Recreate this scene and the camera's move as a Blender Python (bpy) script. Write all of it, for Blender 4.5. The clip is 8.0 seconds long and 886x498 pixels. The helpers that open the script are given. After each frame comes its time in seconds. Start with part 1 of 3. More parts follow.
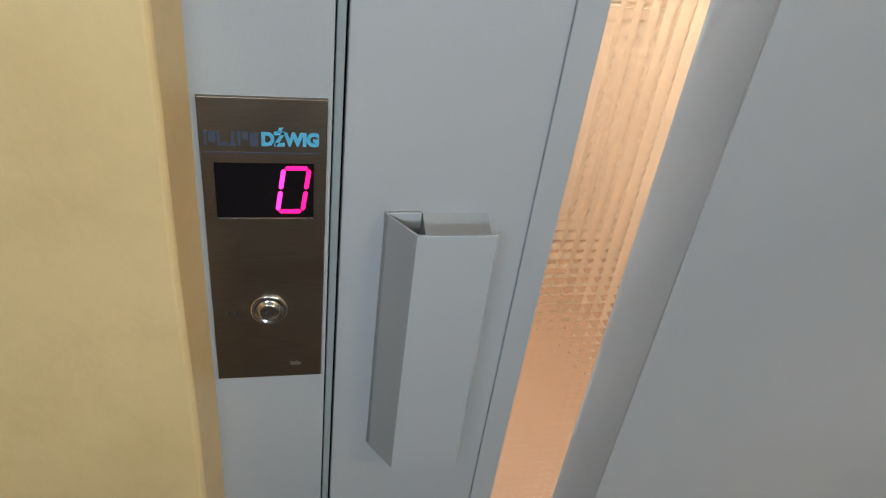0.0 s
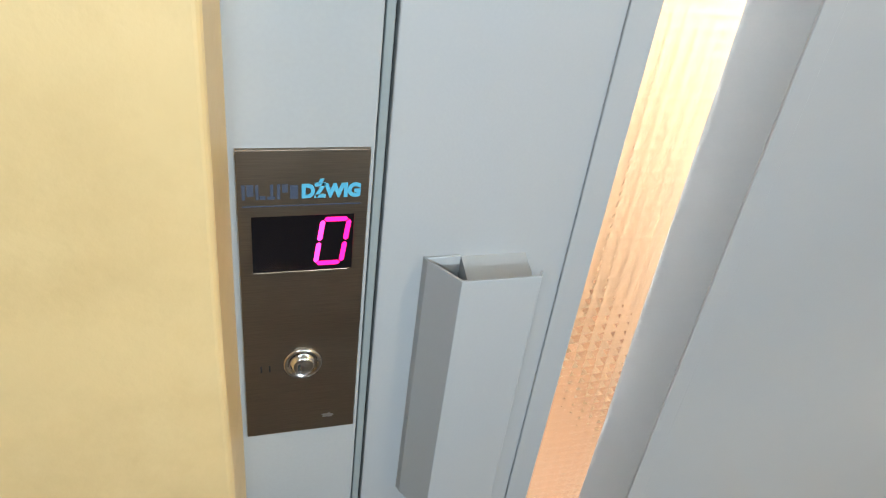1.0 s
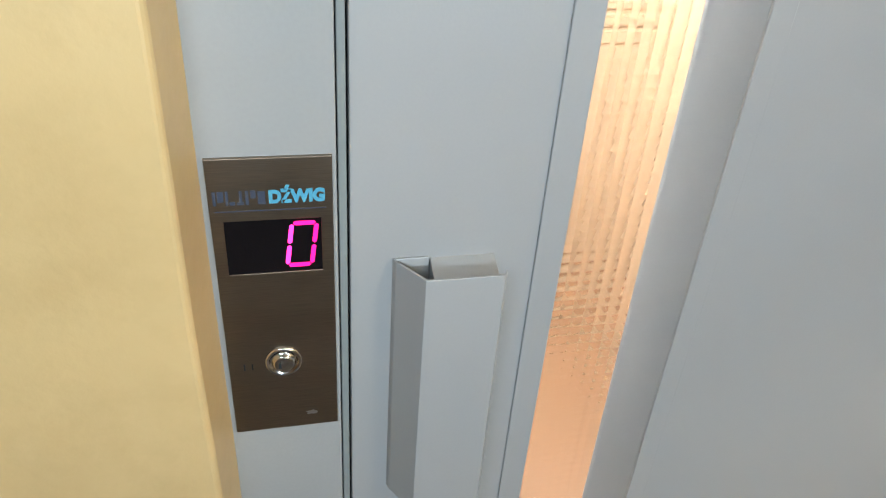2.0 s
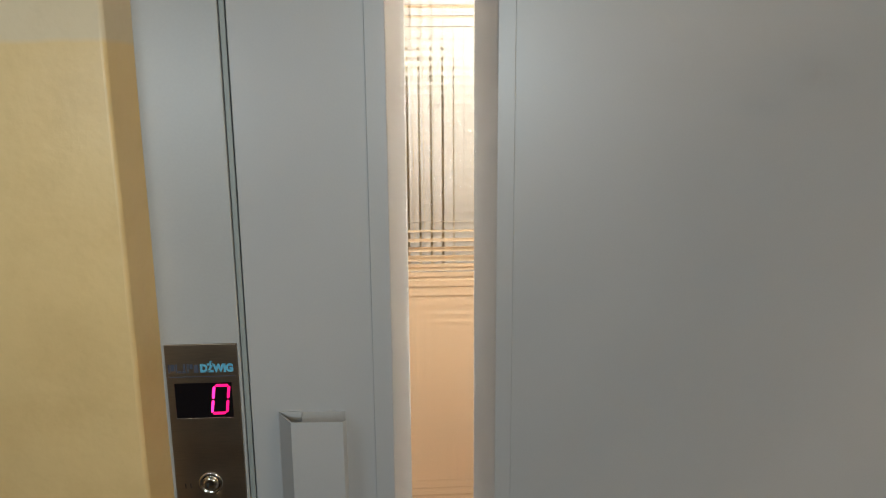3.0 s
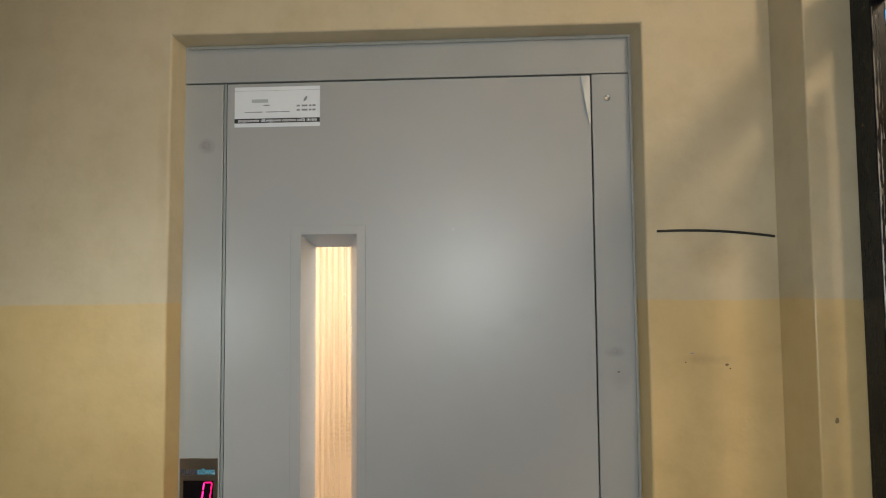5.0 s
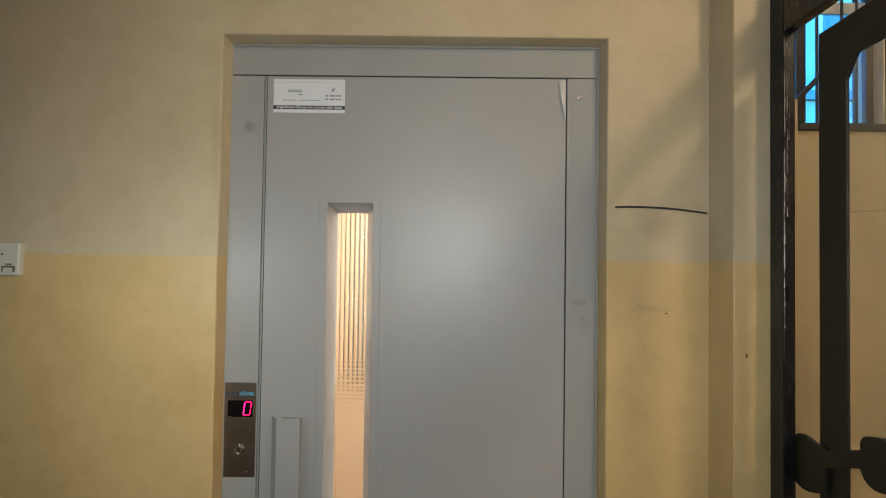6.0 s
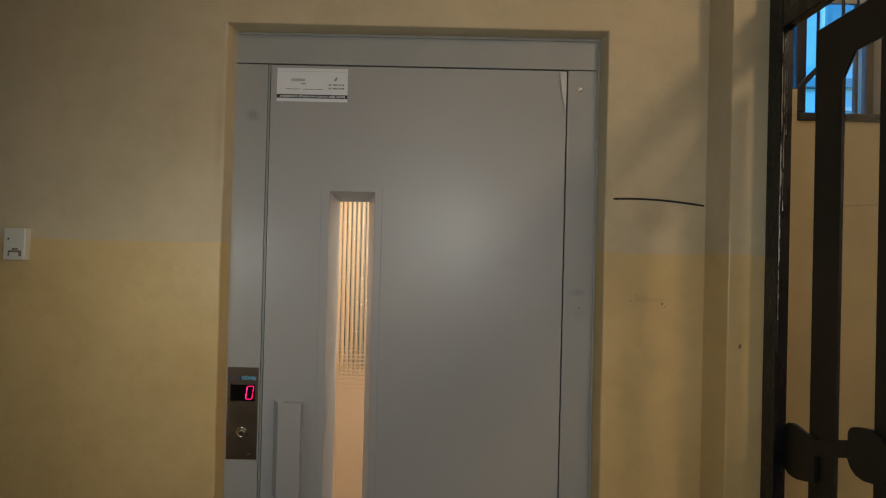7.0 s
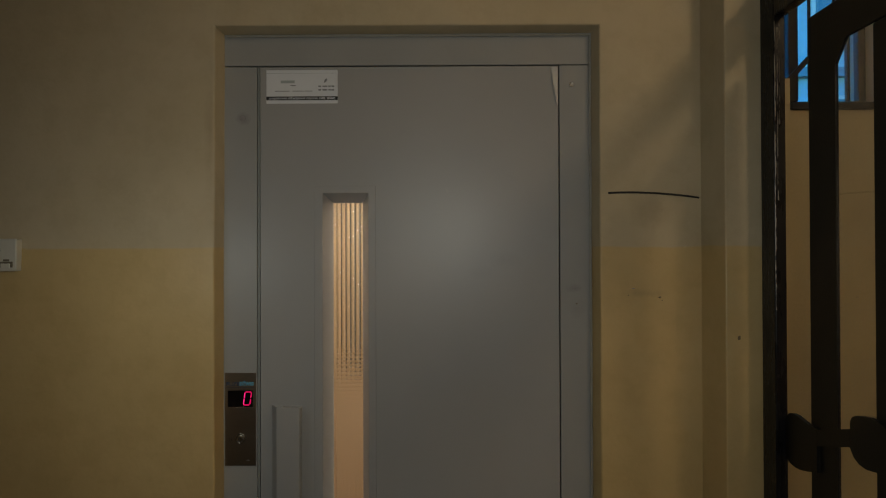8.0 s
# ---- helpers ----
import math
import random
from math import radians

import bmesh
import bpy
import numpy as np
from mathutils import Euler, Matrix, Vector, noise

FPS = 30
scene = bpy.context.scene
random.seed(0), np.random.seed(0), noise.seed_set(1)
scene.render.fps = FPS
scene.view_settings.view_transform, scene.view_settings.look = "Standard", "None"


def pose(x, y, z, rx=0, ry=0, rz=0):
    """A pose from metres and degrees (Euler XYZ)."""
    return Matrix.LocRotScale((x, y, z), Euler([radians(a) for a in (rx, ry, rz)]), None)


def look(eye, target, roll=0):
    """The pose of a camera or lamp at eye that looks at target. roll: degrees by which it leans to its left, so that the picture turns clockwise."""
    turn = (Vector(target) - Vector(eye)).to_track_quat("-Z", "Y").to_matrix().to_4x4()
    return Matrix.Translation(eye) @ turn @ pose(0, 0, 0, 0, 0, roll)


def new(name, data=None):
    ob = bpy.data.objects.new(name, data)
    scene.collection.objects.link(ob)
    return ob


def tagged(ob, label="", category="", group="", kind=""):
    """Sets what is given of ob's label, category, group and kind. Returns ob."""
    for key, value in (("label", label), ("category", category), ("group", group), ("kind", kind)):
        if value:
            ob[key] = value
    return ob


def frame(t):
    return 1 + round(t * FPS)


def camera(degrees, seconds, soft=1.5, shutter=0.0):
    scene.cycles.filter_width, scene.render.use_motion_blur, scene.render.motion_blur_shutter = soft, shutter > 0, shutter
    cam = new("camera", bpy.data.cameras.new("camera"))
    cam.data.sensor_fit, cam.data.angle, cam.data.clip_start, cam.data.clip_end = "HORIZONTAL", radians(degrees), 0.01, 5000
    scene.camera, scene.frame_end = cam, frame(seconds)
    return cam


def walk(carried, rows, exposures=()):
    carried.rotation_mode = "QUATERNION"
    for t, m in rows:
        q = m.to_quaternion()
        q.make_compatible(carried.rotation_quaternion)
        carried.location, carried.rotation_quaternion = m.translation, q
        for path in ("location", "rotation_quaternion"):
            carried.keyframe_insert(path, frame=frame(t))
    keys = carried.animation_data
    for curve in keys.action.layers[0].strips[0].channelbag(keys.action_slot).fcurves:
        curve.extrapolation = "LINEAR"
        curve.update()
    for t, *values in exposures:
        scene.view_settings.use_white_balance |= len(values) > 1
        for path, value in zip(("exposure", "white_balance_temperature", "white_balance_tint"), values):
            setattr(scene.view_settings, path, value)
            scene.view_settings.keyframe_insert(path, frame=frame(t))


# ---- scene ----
cam = camera(63.5, 8.0, soft=1.1)
PATH = [
    (0, (-0.040, -0.444, 1.371), (0.39, 1.15, 0.25), 8.0),
    (0.2, (-0.083, -0.427, 1.364), (0.446, 1.121, 0.213), 7.3),
    (0.5, (-0.098, -0.412, 1.366), (0.469, 1.122, 0.214), 8.8),
    (1, (-0.100, -0.403, 1.377), (0.471, 1.174, 0.288), 7.9),
    (1.2, (-0.105, -0.402, 1.37), (0.517, 1.156, 0.281), 7.8),
    (2.3, (0.026, -0.508, 1.402), (0.285, 1.208, 0.408), 2.7),
    (2.5, (0.088, -0.609, 1.419), (0.218, 1.177, 0.528), 2.0),
    (2.7, (0.135, -0.692, 1.442), (0.197, 1.160, 0.688), 1.0),
    (3, (0.184, -0.803, 1.454), (0.293, 1.151, 1.047), -0.4),
    (3.2, (0.212, -0.906, 1.471), (0.348, 1.079, 1.273), -1.3),
    (3.3, (0.214, -0.946, 1.476), (0.38, 1.045, 1.4), -1.4),
    (3.5, (0.23, -1.06, 1.509), (0.396, 0.933, 1.542), -1.1),
    (3.7, (0.232, -1.144, 1.516), (0.432, 0.837, 1.709), -1.0),
    (4, (0.294, -1.247, 1.535), (0.449, 0.72, 1.862), -1.0),
    (4.2, (0.362, -1.307, 1.552), (0.436, 0.671, 1.861), -0.9),
    (4.5, (0.476, -1.38, 1.528), (0.381, 0.601, 1.788), 0.5),
    (4.7, (0.520, -1.436, 1.528), (0.386, 0.550, 1.722), 0.3),
    (5, (0.564, -1.537, 1.526), (0.452, 0.456, 1.655), -0.5),
    (5.2, (0.541, -1.625, 1.515), (0.474, 0.372, 1.61), -0.7),
    (6.3, (0.499, -1.927, 1.475), (0.473, 0.071, 1.54), 0.9),
    (6.5, (0.513, -1.927, 1.48), (0.477, 0.072, 1.543), 0.7),
    (7, (0.495, -1.927, 1.493), (0.476, 0.073, 1.512), 1.4),
    (7.5, (0.49, -1.922, 1.482), (0.472, 0.078, 1.508), 0.7),
    (8, (0.501, -1.914, 1.492), (0.489, 0.085, 1.51), -0.2),
]
EXPOSURES = [
    (0.0, 0.78, 5800, 9), (0.5, 1.34, 5750, 8), (1.2, 1.44, 5700, 7), (2.5, 0.86, 6000, 8), (3.0, 0.28, 6400, 9), (3.5, -0.06, 6850, 12),
    (4.0, 0.10, 6650, 9), (4.5, 0.27, 6550, 9), (5.2, 0.27, 6600, 10), (6.5, 0.13, 6900, 11), (7.0, -0.53, 7200, 13), (7.5, -1.22, 7350, 12), (8.0, -1.37, 7450, 11),
]
walk(cam, [(t, look(eye, target, roll)) for t, eye, target, roll in PATH], EXPOSURES)

# ---- world and light ----
world = bpy.data.worlds.new("dusk")
scene.world = world
world.use_nodes = True
wn, wl = world.node_tree.nodes, world.node_tree.links
sky = wn.new("ShaderNodeTexSky")
sky.sky_type, sky.sun_disc = "NISHITA", False
sky.sun_elevation, sky.sun_rotation = radians(4.0), radians(200)
sky.ozone_density = 7.0
dusk = wn.new("ShaderNodeMix")
dusk.data_type, dusk.blend_type = "RGBA", "MULTIPLY"
dusk.inputs[0].default_value = 1.0
dusk.inputs[7].default_value = (0.34, 1.15, 1.14, 1.0)
wl.new(sky.outputs[0], dusk.inputs[6])
wl.new(dusk.outputs[2], wn["Background"].inputs[0])
wn["Background"].inputs[1].default_value = 2.8


def area_lamp(name, where, target, size, watts, colour):
    data = bpy.data.lights.new(name, "AREA")
    data.shape, data.size, data.energy, data.color = "DISK", size, watts, colour
    ob = new(name, data)
    ob.matrix_world = look(where, target)
    return ob


WARM = (1.0, 0.84, 0.62)
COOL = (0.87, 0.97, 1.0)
hall_light = area_lamp("hall_light", (0.75, -2.0, 2.90), (0.70, -1.2, 0.0), 0.50, 0.7, WARM)
stair_data = bpy.data.lights.new("stair_light", "POINT")
stair_data.energy, stair_data.shadow_soft_size, stair_data.color = 80.0, 0.18, WARM
stair_light = new("stair_light", stair_data)
stair_light.location = (2.35, -2.40, 3.20)
# Unseen lamp added to brighten the wall under the stairwell window.
stair_fill_data = bpy.data.lights.new("stair_fill_light", "POINT")
stair_fill_data.energy, stair_fill_data.shadow_soft_size, stair_fill_data.color = 16.0, 0.12, (1.0, 0.93, 0.80)
stair_fill_light = new("stair_fill_light", stair_fill_data)
stair_fill_light.location = (2.45, 1.20, 4.05)
# the phone's torch: its cone, fixed behind where the camera stands longest
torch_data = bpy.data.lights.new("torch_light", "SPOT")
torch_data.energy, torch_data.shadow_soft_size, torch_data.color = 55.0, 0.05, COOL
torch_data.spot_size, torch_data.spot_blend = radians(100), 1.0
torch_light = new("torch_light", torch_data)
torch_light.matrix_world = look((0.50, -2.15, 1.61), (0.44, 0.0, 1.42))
# Added fill lamp for the moving torch's early close light; no lamp hangs here.
near_fill = area_lamp("near_fill_light", (-0.23, -0.58, 1.48), (-0.06, 0.0, 1.08), 0.20, 0.90, COOL)
cabin_light = area_lamp("cabin_light", (0.42, 0.74, 2.12), (0.42, 0.74, 0.0), 0.35, 33.0, (1.0, 0.97, 0.92))


# ---- materials ----
def nodes_of(name):
    m = bpy.data.materials.new(name)
    m.use_nodes = True
    nt = m.node_tree
    return m, nt.nodes, nt.links, nt.nodes["Principled BSDF"]


def noise_node(nd, ln, scale, detail=4.0, rough=0.55, stretch=None):
    geo = nd.new("ShaderNodeNewGeometry")
    n = nd.new("ShaderNodeTexNoise")
    n.inputs["Scale"].default_value, n.inputs["Detail"].default_value, n.inputs["Roughness"].default_value = scale, detail, rough
    if stretch:
        mp = nd.new("ShaderNodeMapping")
        mp.inputs["Scale"].default_value = stretch
        ln.new(geo.outputs["Position"], mp.inputs["Vector"])
        ln.new(mp.outputs[0], n.inputs["Vector"])
    else:
        ln.new(geo.outputs["Position"], n.inputs["Vector"])
    return n


def ramp(nd, ln, source, lo, hi, p0=0.35, p1=0.65):
    r = nd.new("ShaderNodeValToRGB")
    r.color_ramp.elements[0].position, r.color_ramp.elements[1].position = p0, p1
    r.color_ramp.elements[0].color, r.color_ramp.elements[1].color = (*lo, 1), (*hi, 1)
    ln.new(source, r.inputs[0])
    return r


def bump(nd, ln, bsdf, source, strength, distance, before=None):
    b = nd.new("ShaderNodeBump")
    b.inputs["Strength"].default_value, b.inputs["Distance"].default_value = strength, distance
    ln.new(source, b.inputs["Height"])
    if before:
        ln.new(before.outputs[0], b.inputs["Normal"])
    ln.new(b.outputs[0], bsdf.inputs["Normal"])
    return b


def mul(c, k):
    return tuple(min(1.0, v * k) for v in c)


def surface(name, colour, rough, metal=0.0, vary=0.06, scale=6.0, fine=220.0, relief=0.0004, rough_vary=0.08, stretch=None, specular=0.5):
    """A surface with blotches, fine grain and relief at real-world size."""
    m, nd, ln, bs = nodes_of(name)
    big = noise_node(nd, ln, scale, 5.0)
    small = noise_node(nd, ln, fine, 2.0, 0.5, stretch)
    col = ramp(nd, ln, big.outputs[0], mul(colour, 1 - vary), mul(colour, 1 + vary))
    mix = nd.new("ShaderNodeMix")
    mix.data_type, mix.blend_type = "RGBA", "MULTIPLY"
    mix.inputs[0].default_value = 1.0
    grain = ramp(nd, ln, small.outputs[0], (1 - vary * 0.8,) * 3, (1.0, 1.0, 1.0), 0.3, 0.7)
    ln.new(col.outputs[0], mix.inputs[6])
    ln.new(grain.outputs[0], mix.inputs[7])
    ln.new(mix.outputs[2], bs.inputs["Base Color"])
    rr = nd.new("ShaderNodeMapRange")
    rr.inputs[3].default_value, rr.inputs[4].default_value = max(0.02, rough - rough_vary), min(1, rough + rough_vary)
    ln.new(big.outputs[0], rr.inputs[0])
    ln.new(rr.outputs[0], bs.inputs["Roughness"])
    bs.inputs["Metallic"].default_value = metal
    bs.inputs["Specular IOR Level"].default_value = specular
    if relief:
        bump(nd, ln, bs, small.outputs[0], 0.5, relief)
    return m


def stain(nd, ln, centre, size, grain, most=0.42):
    """How much a rubbed-in stain of that place and size covers, broken up by noise."""
    geo = nd.new("ShaderNodeNewGeometry")
    mp = nd.new("ShaderNodeMapping")
    mp.inputs["Scale"].default_value = tuple(1 / v for v in size)
    mp.inputs["Location"].default_value = tuple(-c / v for c, v in zip(centre, size))
    ln.new(geo.outputs["Position"], mp.inputs["Vector"])
    ball = nd.new("ShaderNodeTexGradient")
    ball.gradient_type = "SPHERICAL"
    ln.new(mp.outputs[0], ball.inputs[0])
    n = noise_node(nd, ln, grain, 5.0, 0.65)
    grown = nd.new("ShaderNodeMath")
    grown.operation = "MULTIPLY"
    ln.new(ball.outputs["Fac"], grown.inputs[0])
    ln.new(n.outputs[0], grown.inputs[1])
    r = nd.new("ShaderNodeMapRange")
    r.inputs[1].default_value, r.inputs[2].default_value, r.inputs[3].default_value, r.inputs[4].default_value = 0.08, 0.55, 0.0, most
    ln.new(grown.outputs[0], r.inputs[0])
    return r.outputs[0]


def two_tone_wall():
    """Cream limewash above, glossy ochre oil paint below a hand-cut line."""
    m, nd, ln, bs = nodes_of("two_tone_wall_paint")
    geo = nd.new("ShaderNodeNewGeometry")
    sep = nd.new("ShaderNodeSeparateXYZ")
    ln.new(geo.outputs["Position"], sep.inputs[0])
    wob = noise_node(nd, ln, 9.0, 3.0)
    a = nd.new("ShaderNodeMath")
    a.operation = "MULTIPLY_ADD"
    a.inputs[1].default_value = 0.014
    ln.new(wob.outputs[0], a.inputs[0])
    ln.new(sep.outputs[2], a.inputs[2])
    edge = nd.new("ShaderNodeMapRange")
    edge.inputs[1].default_value, edge.inputs[2].default_value = 1.517, 1.523
    ln.new(a.outputs[0], edge.inputs[0])
    blot = noise_node(nd, ln, 2.3, 6.0, 0.6)
    mott = noise_node(nd, ln, 14.0, 6.0, 0.65)
    up = ramp(nd, ln, blot.outputs[0], (0.54, 0.446, 0.291), (0.61, 0.510, 0.346))
    lo = ramp(nd, ln, blot.outputs[0], (0.59, 0.425, 0.196), (0.66, 0.480, 0.230))
    mix = nd.new("ShaderNodeMix")
    mix.data_type = "RGBA"
    ln.new(edge.outputs[0], mix.inputs[0])
    ln.new(lo.outputs[0], mix.inputs[6])
    ln.new(up.outputs[0], mix.inputs[7])
    smear_a = stain(nd, ln, (1.035, -0.046, 1.600), (0.085, 0.3, 0.055), 26.0)
    smear_b = stain(nd, ln, (1.015, -0.046, 1.392), (0.085, 0.3, 0.016), 40.0)
    smear_c = stain(nd, ln, (-0.118, -0.054, 1.80), (0.020, 0.3, 0.20), 16.0)
    smears = nd.new("ShaderNodeMath")
    smears.operation = "ADD"
    ln.new(smear_a, smears.inputs[0])
    ln.new(smear_b, smears.inputs[1])
    smears_all = nd.new("ShaderNodeMath")
    smears_all.operation, smears_all.use_clamp = "ADD", True
    ln.new(smears.outputs[0], smears_all.inputs[0])
    ln.new(smear_c, smears_all.inputs[1])
    soiled = nd.new("ShaderNodeMix")
    soiled.data_type = "RGBA"
    soiled.inputs[7].default_value = (0.36, 0.25, 0.14, 1)
    ln.new(mix.outputs[2], soiled.inputs[6])
    ln.new(smears_all.outputs[0], soiled.inputs[0])
    mix = soiled
    dirt = ramp(nd, ln, mott.outputs[0], (0.90, 0.88, 0.85), (1, 1, 1), 0.30, 0.55)
    mm = nd.new("ShaderNodeMix")
    mm.data_type, mm.blend_type = "RGBA", "MULTIPLY"
    mm.inputs[0].default_value = 0.8
    ln.new(mix.outputs[2], mm.inputs[6])
    ln.new(dirt.outputs[0], mm.inputs[7])
    ln.new(mm.outputs[2], bs.inputs["Base Color"])
    ro = nd.new("ShaderNodeMapRange")
    ro.inputs[3].default_value, ro.inputs[4].default_value = 0.42, 0.78
    ln.new(edge.outputs[0], ro.inputs[0])
    ln.new(ro.outputs[0], bs.inputs["Roughness"])
    b1 = bump(nd, ln, bs, blot.outputs[0], 0.5, 0.012)
    fine = noise_node(nd, ln, 70.0, 5.0, 0.6)
    bump(nd, ln, bs, fine.outputs[0], 0.35, 0.0012, b1)
    return m


def brushed(name, colour, rough):
    m, nd, ln, bs = nodes_of(name)
    hair = noise_node(nd, ln, 40.0, 3.0, 0.6, (1.0, 1.0, 60.0))
    smear = noise_node(nd, ln, 18.0, 5.0)
    c = ramp(nd, ln, hair.outputs[0], mul(colour, 0.9), mul(colour, 1.1))
    ln.new(c.outputs[0], bs.inputs["Base Color"])
    rr = nd.new("ShaderNodeMapRange")
    rr.inputs[3].default_value, rr.inputs[4].default_value = rough - 0.08, rough + 0.1
    ln.new(smear.outputs[0], rr.inputs[0])
    ln.new(rr.outputs[0], bs.inputs["Roughness"])
    bs.inputs["Metallic"].default_value = 1.0
    bump(nd, ln, bs, hair.outputs[0], 0.15, 0.0002)
    return m


def glass(name, rough=0.0, colour=(1, 1, 1)):
    m, nd, ln, bs = nodes_of(name)
    bs.inputs["Base Color"].default_value = (*colour, 1)
    bs.inputs["Transmission Weight"].default_value = 1.0
    bs.inputs["Roughness"].default_value = rough
    bs.inputs["IOR"].default_value = 1.5
    return m


def glow(name, colour, strength):
    m, nd, ln, bs = nodes_of(name)
    bs.inputs["Base Color"].default_value = (*mul(colour, 0.3), 1)
    bs.inputs["Emission Color"].default_value = (*colour, 1)
    bs.inputs["Emission Strength"].default_value = strength
    return m


def worn_black():
    """Black gloss paint, worn to bare metal in streaks along the edges."""
    m, nd, ln, bs = nodes_of("worn_black_paint")
    n = noise_node(nd, ln, 30.0, 6.0, 0.7, (1.0, 1.0, 0.25))
    big = noise_node(nd, ln, 5.0, 3.0)
    c = ramp(nd, ln, big.outputs[0], (0.008, 0.008, 0.010), (0.016, 0.015, 0.016))
    ln.new(c.outputs[0], bs.inputs["Base Color"])
    r = ramp(nd, ln, n.outputs[0], (0.16,) * 3, (0.42,) * 3)
    ln.new(r.outputs[0], bs.inputs["Roughness"])
    bs.inputs["Specular IOR Level"].default_value = 0.2
    bump(nd, ln, bs, n.outputs[0], 0.5, 0.0015)
    return m


def smudged(m, marks, colour):
    """Rubs faint marks of the given places and sizes into a painted surface."""
    nd, ln = m.node_tree.nodes, m.node_tree.links
    base = nd["Principled BSDF"].inputs["Base Color"]
    for centre, size, most in marks:
        mix = nd.new("ShaderNodeMix")
        mix.data_type = "RGBA"
        mix.inputs[7].default_value = (*colour, 1)
        ln.new(base.links[0].from_socket, mix.inputs[6])
        ln.new(stain(nd, ln, centre, size, 45.0, most), mix.inputs[0])
        ln.new(mix.outputs[2], base)
    return m


WALL = two_tone_wall()
CEIL = surface("ceiling_paint", (0.72, 0.68, 0.58), 0.85, scale=2.0, fine=90.0, relief=0.001)
STAIR_WALL = surface("stairwell_paint", (0.56, 0.485, 0.33), 0.6, scale=2.0, fine=60.0, relief=0.001)
FLOOR = surface("terrazzo_floor", (0.30, 0.27, 0.24), 0.4, vary=0.2, scale=40.0, fine=160.0)
GREY = surface("grey_door_enamel", (0.375, 0.373, 0.368), 0.37, vary=0.025, scale=3.0, fine=420.0, relief=0.00012, rough_vary=0.04)
FRAME_GREY = surface("grey_frame_enamel", (0.352, 0.354, 0.346), 0.38, vary=0.035, scale=4.0, fine=300.0, relief=0.00018, rough_vary=0.05)
GASKET = surface("grey_green_gasket", (0.25, 0.268, 0.258), 0.5, relief=0.0)
smudged(GREY, (((0.655, 0.0, 1.480), (0.060, 0.3, 0.030), 0.20), ((0.590, 0.0, 1.445), (0.050, 0.3, 0.022), 0.13)), (0.24, 0.235, 0.225))
smudged(FRAME_GREY, (((0.838, 0.0, 1.404), (0.030, 0.3, 0.016), 0.6), ((0.846, 0.0, 1.350), (0.035, 0.3, 0.040), 0.2), ((-0.045, 0.0, 1.860), (0.026, 0.3, 0.024), 0.7)), (0.17, 0.165, 0.155))
SEAL = surface("black_rubber", (0.02, 0.022, 0.022), 0.6, relief=0.0)
STEEL = brushed("brushed_steel_plate", (0.245, 0.190, 0.138), 0.38)
CHROME = brushed("polished_button_steel", (0.62, 0.60, 0.58), 0.16)
SCREW = brushed("zinc_screw", (0.6, 0.58, 0.55), 0.3)
BLACK_WINDOW = surface("smoked_display", (0.006, 0.005, 0.006), 0.12, vary=0.0, relief=0.0)
LED = glow("pink_led", (1.0, 0.004, 0.15), 1.5)
LED_CORE = glow("pink_led_core", (1.0, 0.020, 0.24), 2.4)
LETTER_BLUE = surface("light_blue_print", (0.10, 0.36, 0.52), 0.5, relief=0.0)
LETTER_DARK = surface("dark_blue_print", (0.045, 0.055, 0.085), 0.5, relief=0.0)
GLASS = glass("cast_pattern_glass", 0.06, (0.97, 0.95, 0.90))
CLEAR = glass("clear_pane", 0.0)
PAPER = surface("white_label_paper", (0.74, 0.76, 0.80), 0.45, vary=0.02, scale=20.0, relief=0.0)
INK = surface("grey_ink", (0.24, 0.25, 0.27), 0.6, relief=0.0)
INK_BLACK = surface("black_ink", (0.02, 0.02, 0.022), 0.5, relief=0.0)
INK_GREEN = surface("grey_green_ink", (0.40, 0.45, 0.45), 0.6, relief=0.0)
PLASTIC = surface("aged_white_plastic", (0.70, 0.67, 0.58), 0.4, vary=0.03, scale=30.0, relief=0.0)
PLASTIC_GREY = surface("grey_brown_plastic", (0.20, 0.17, 0.12), 0.45, vary=0.05, relief=0.0)
CABLE = surface("black_cable", (0.018, 0.015, 0.012), 0.5, relief=0.0)
BLACK = worn_black()
BROWN = surface("dark_brown_gate_paint", (0.013, 0.0115, 0.010), 0.5, vary=0.15, scale=9.0, fine=150.0, specular=0.25)
WEAR_GLINT = brushed("worn_edge_glint", (0.24, 0.22, 0.195), 0.45)
CABIN_PANEL = surface("beige_laminate", (0.56, 0.435, 0.305), 0.45, vary=0.04, scale=5.0, fine=200.0, relief=0.0002)
CABIN_TRIM = surface("brown_trim", (0.48, 0.37, 0.25), 0.4, vary=0.08)
CABIN_FLOOR = surface("cabin_lino", (0.27, 0.155, 0.085), 0.5, vary=0.06, scale=25.0)
MIRROR = surface("silvered_mirror", (0.90, 0.88, 0.84), 0.02, metal=1.0, vary=0.0, relief=0.0, rough_vary=0.005)
BEAD = surface("painted_sealant", (0.375, 0.36, 0.315), 0.55, vary=0.06, scale=30.0, relief=0.0)
STAIN = surface("dark_scuff", (0.20, 0.14, 0.075), 0.7, vary=0.2, scale=80.0, relief=0.0)
SMUDGE = surface("grey_smudge", (0.29, 0.28, 0.275), 0.6, vary=0.1, scale=80.0, relief=0.0)
BENT_CORNER = surface("pale_bent_corner", (0.52, 0.53, 0.52), 0.25, vary=0.03, relief=0.0)
# The blue of the dusk light is put into the facade and pane colours.
FACADE = surface("dusk_blue_facade", (0.20, 0.46, 0.62), 0.8, vary=0.1, scale=0.6, fine=8.0)
FACADE_DARK = surface("facade_window_glass", (0.07, 0.20, 0.28), 0.1, vary=0.1, scale=1.0, relief=0.0)
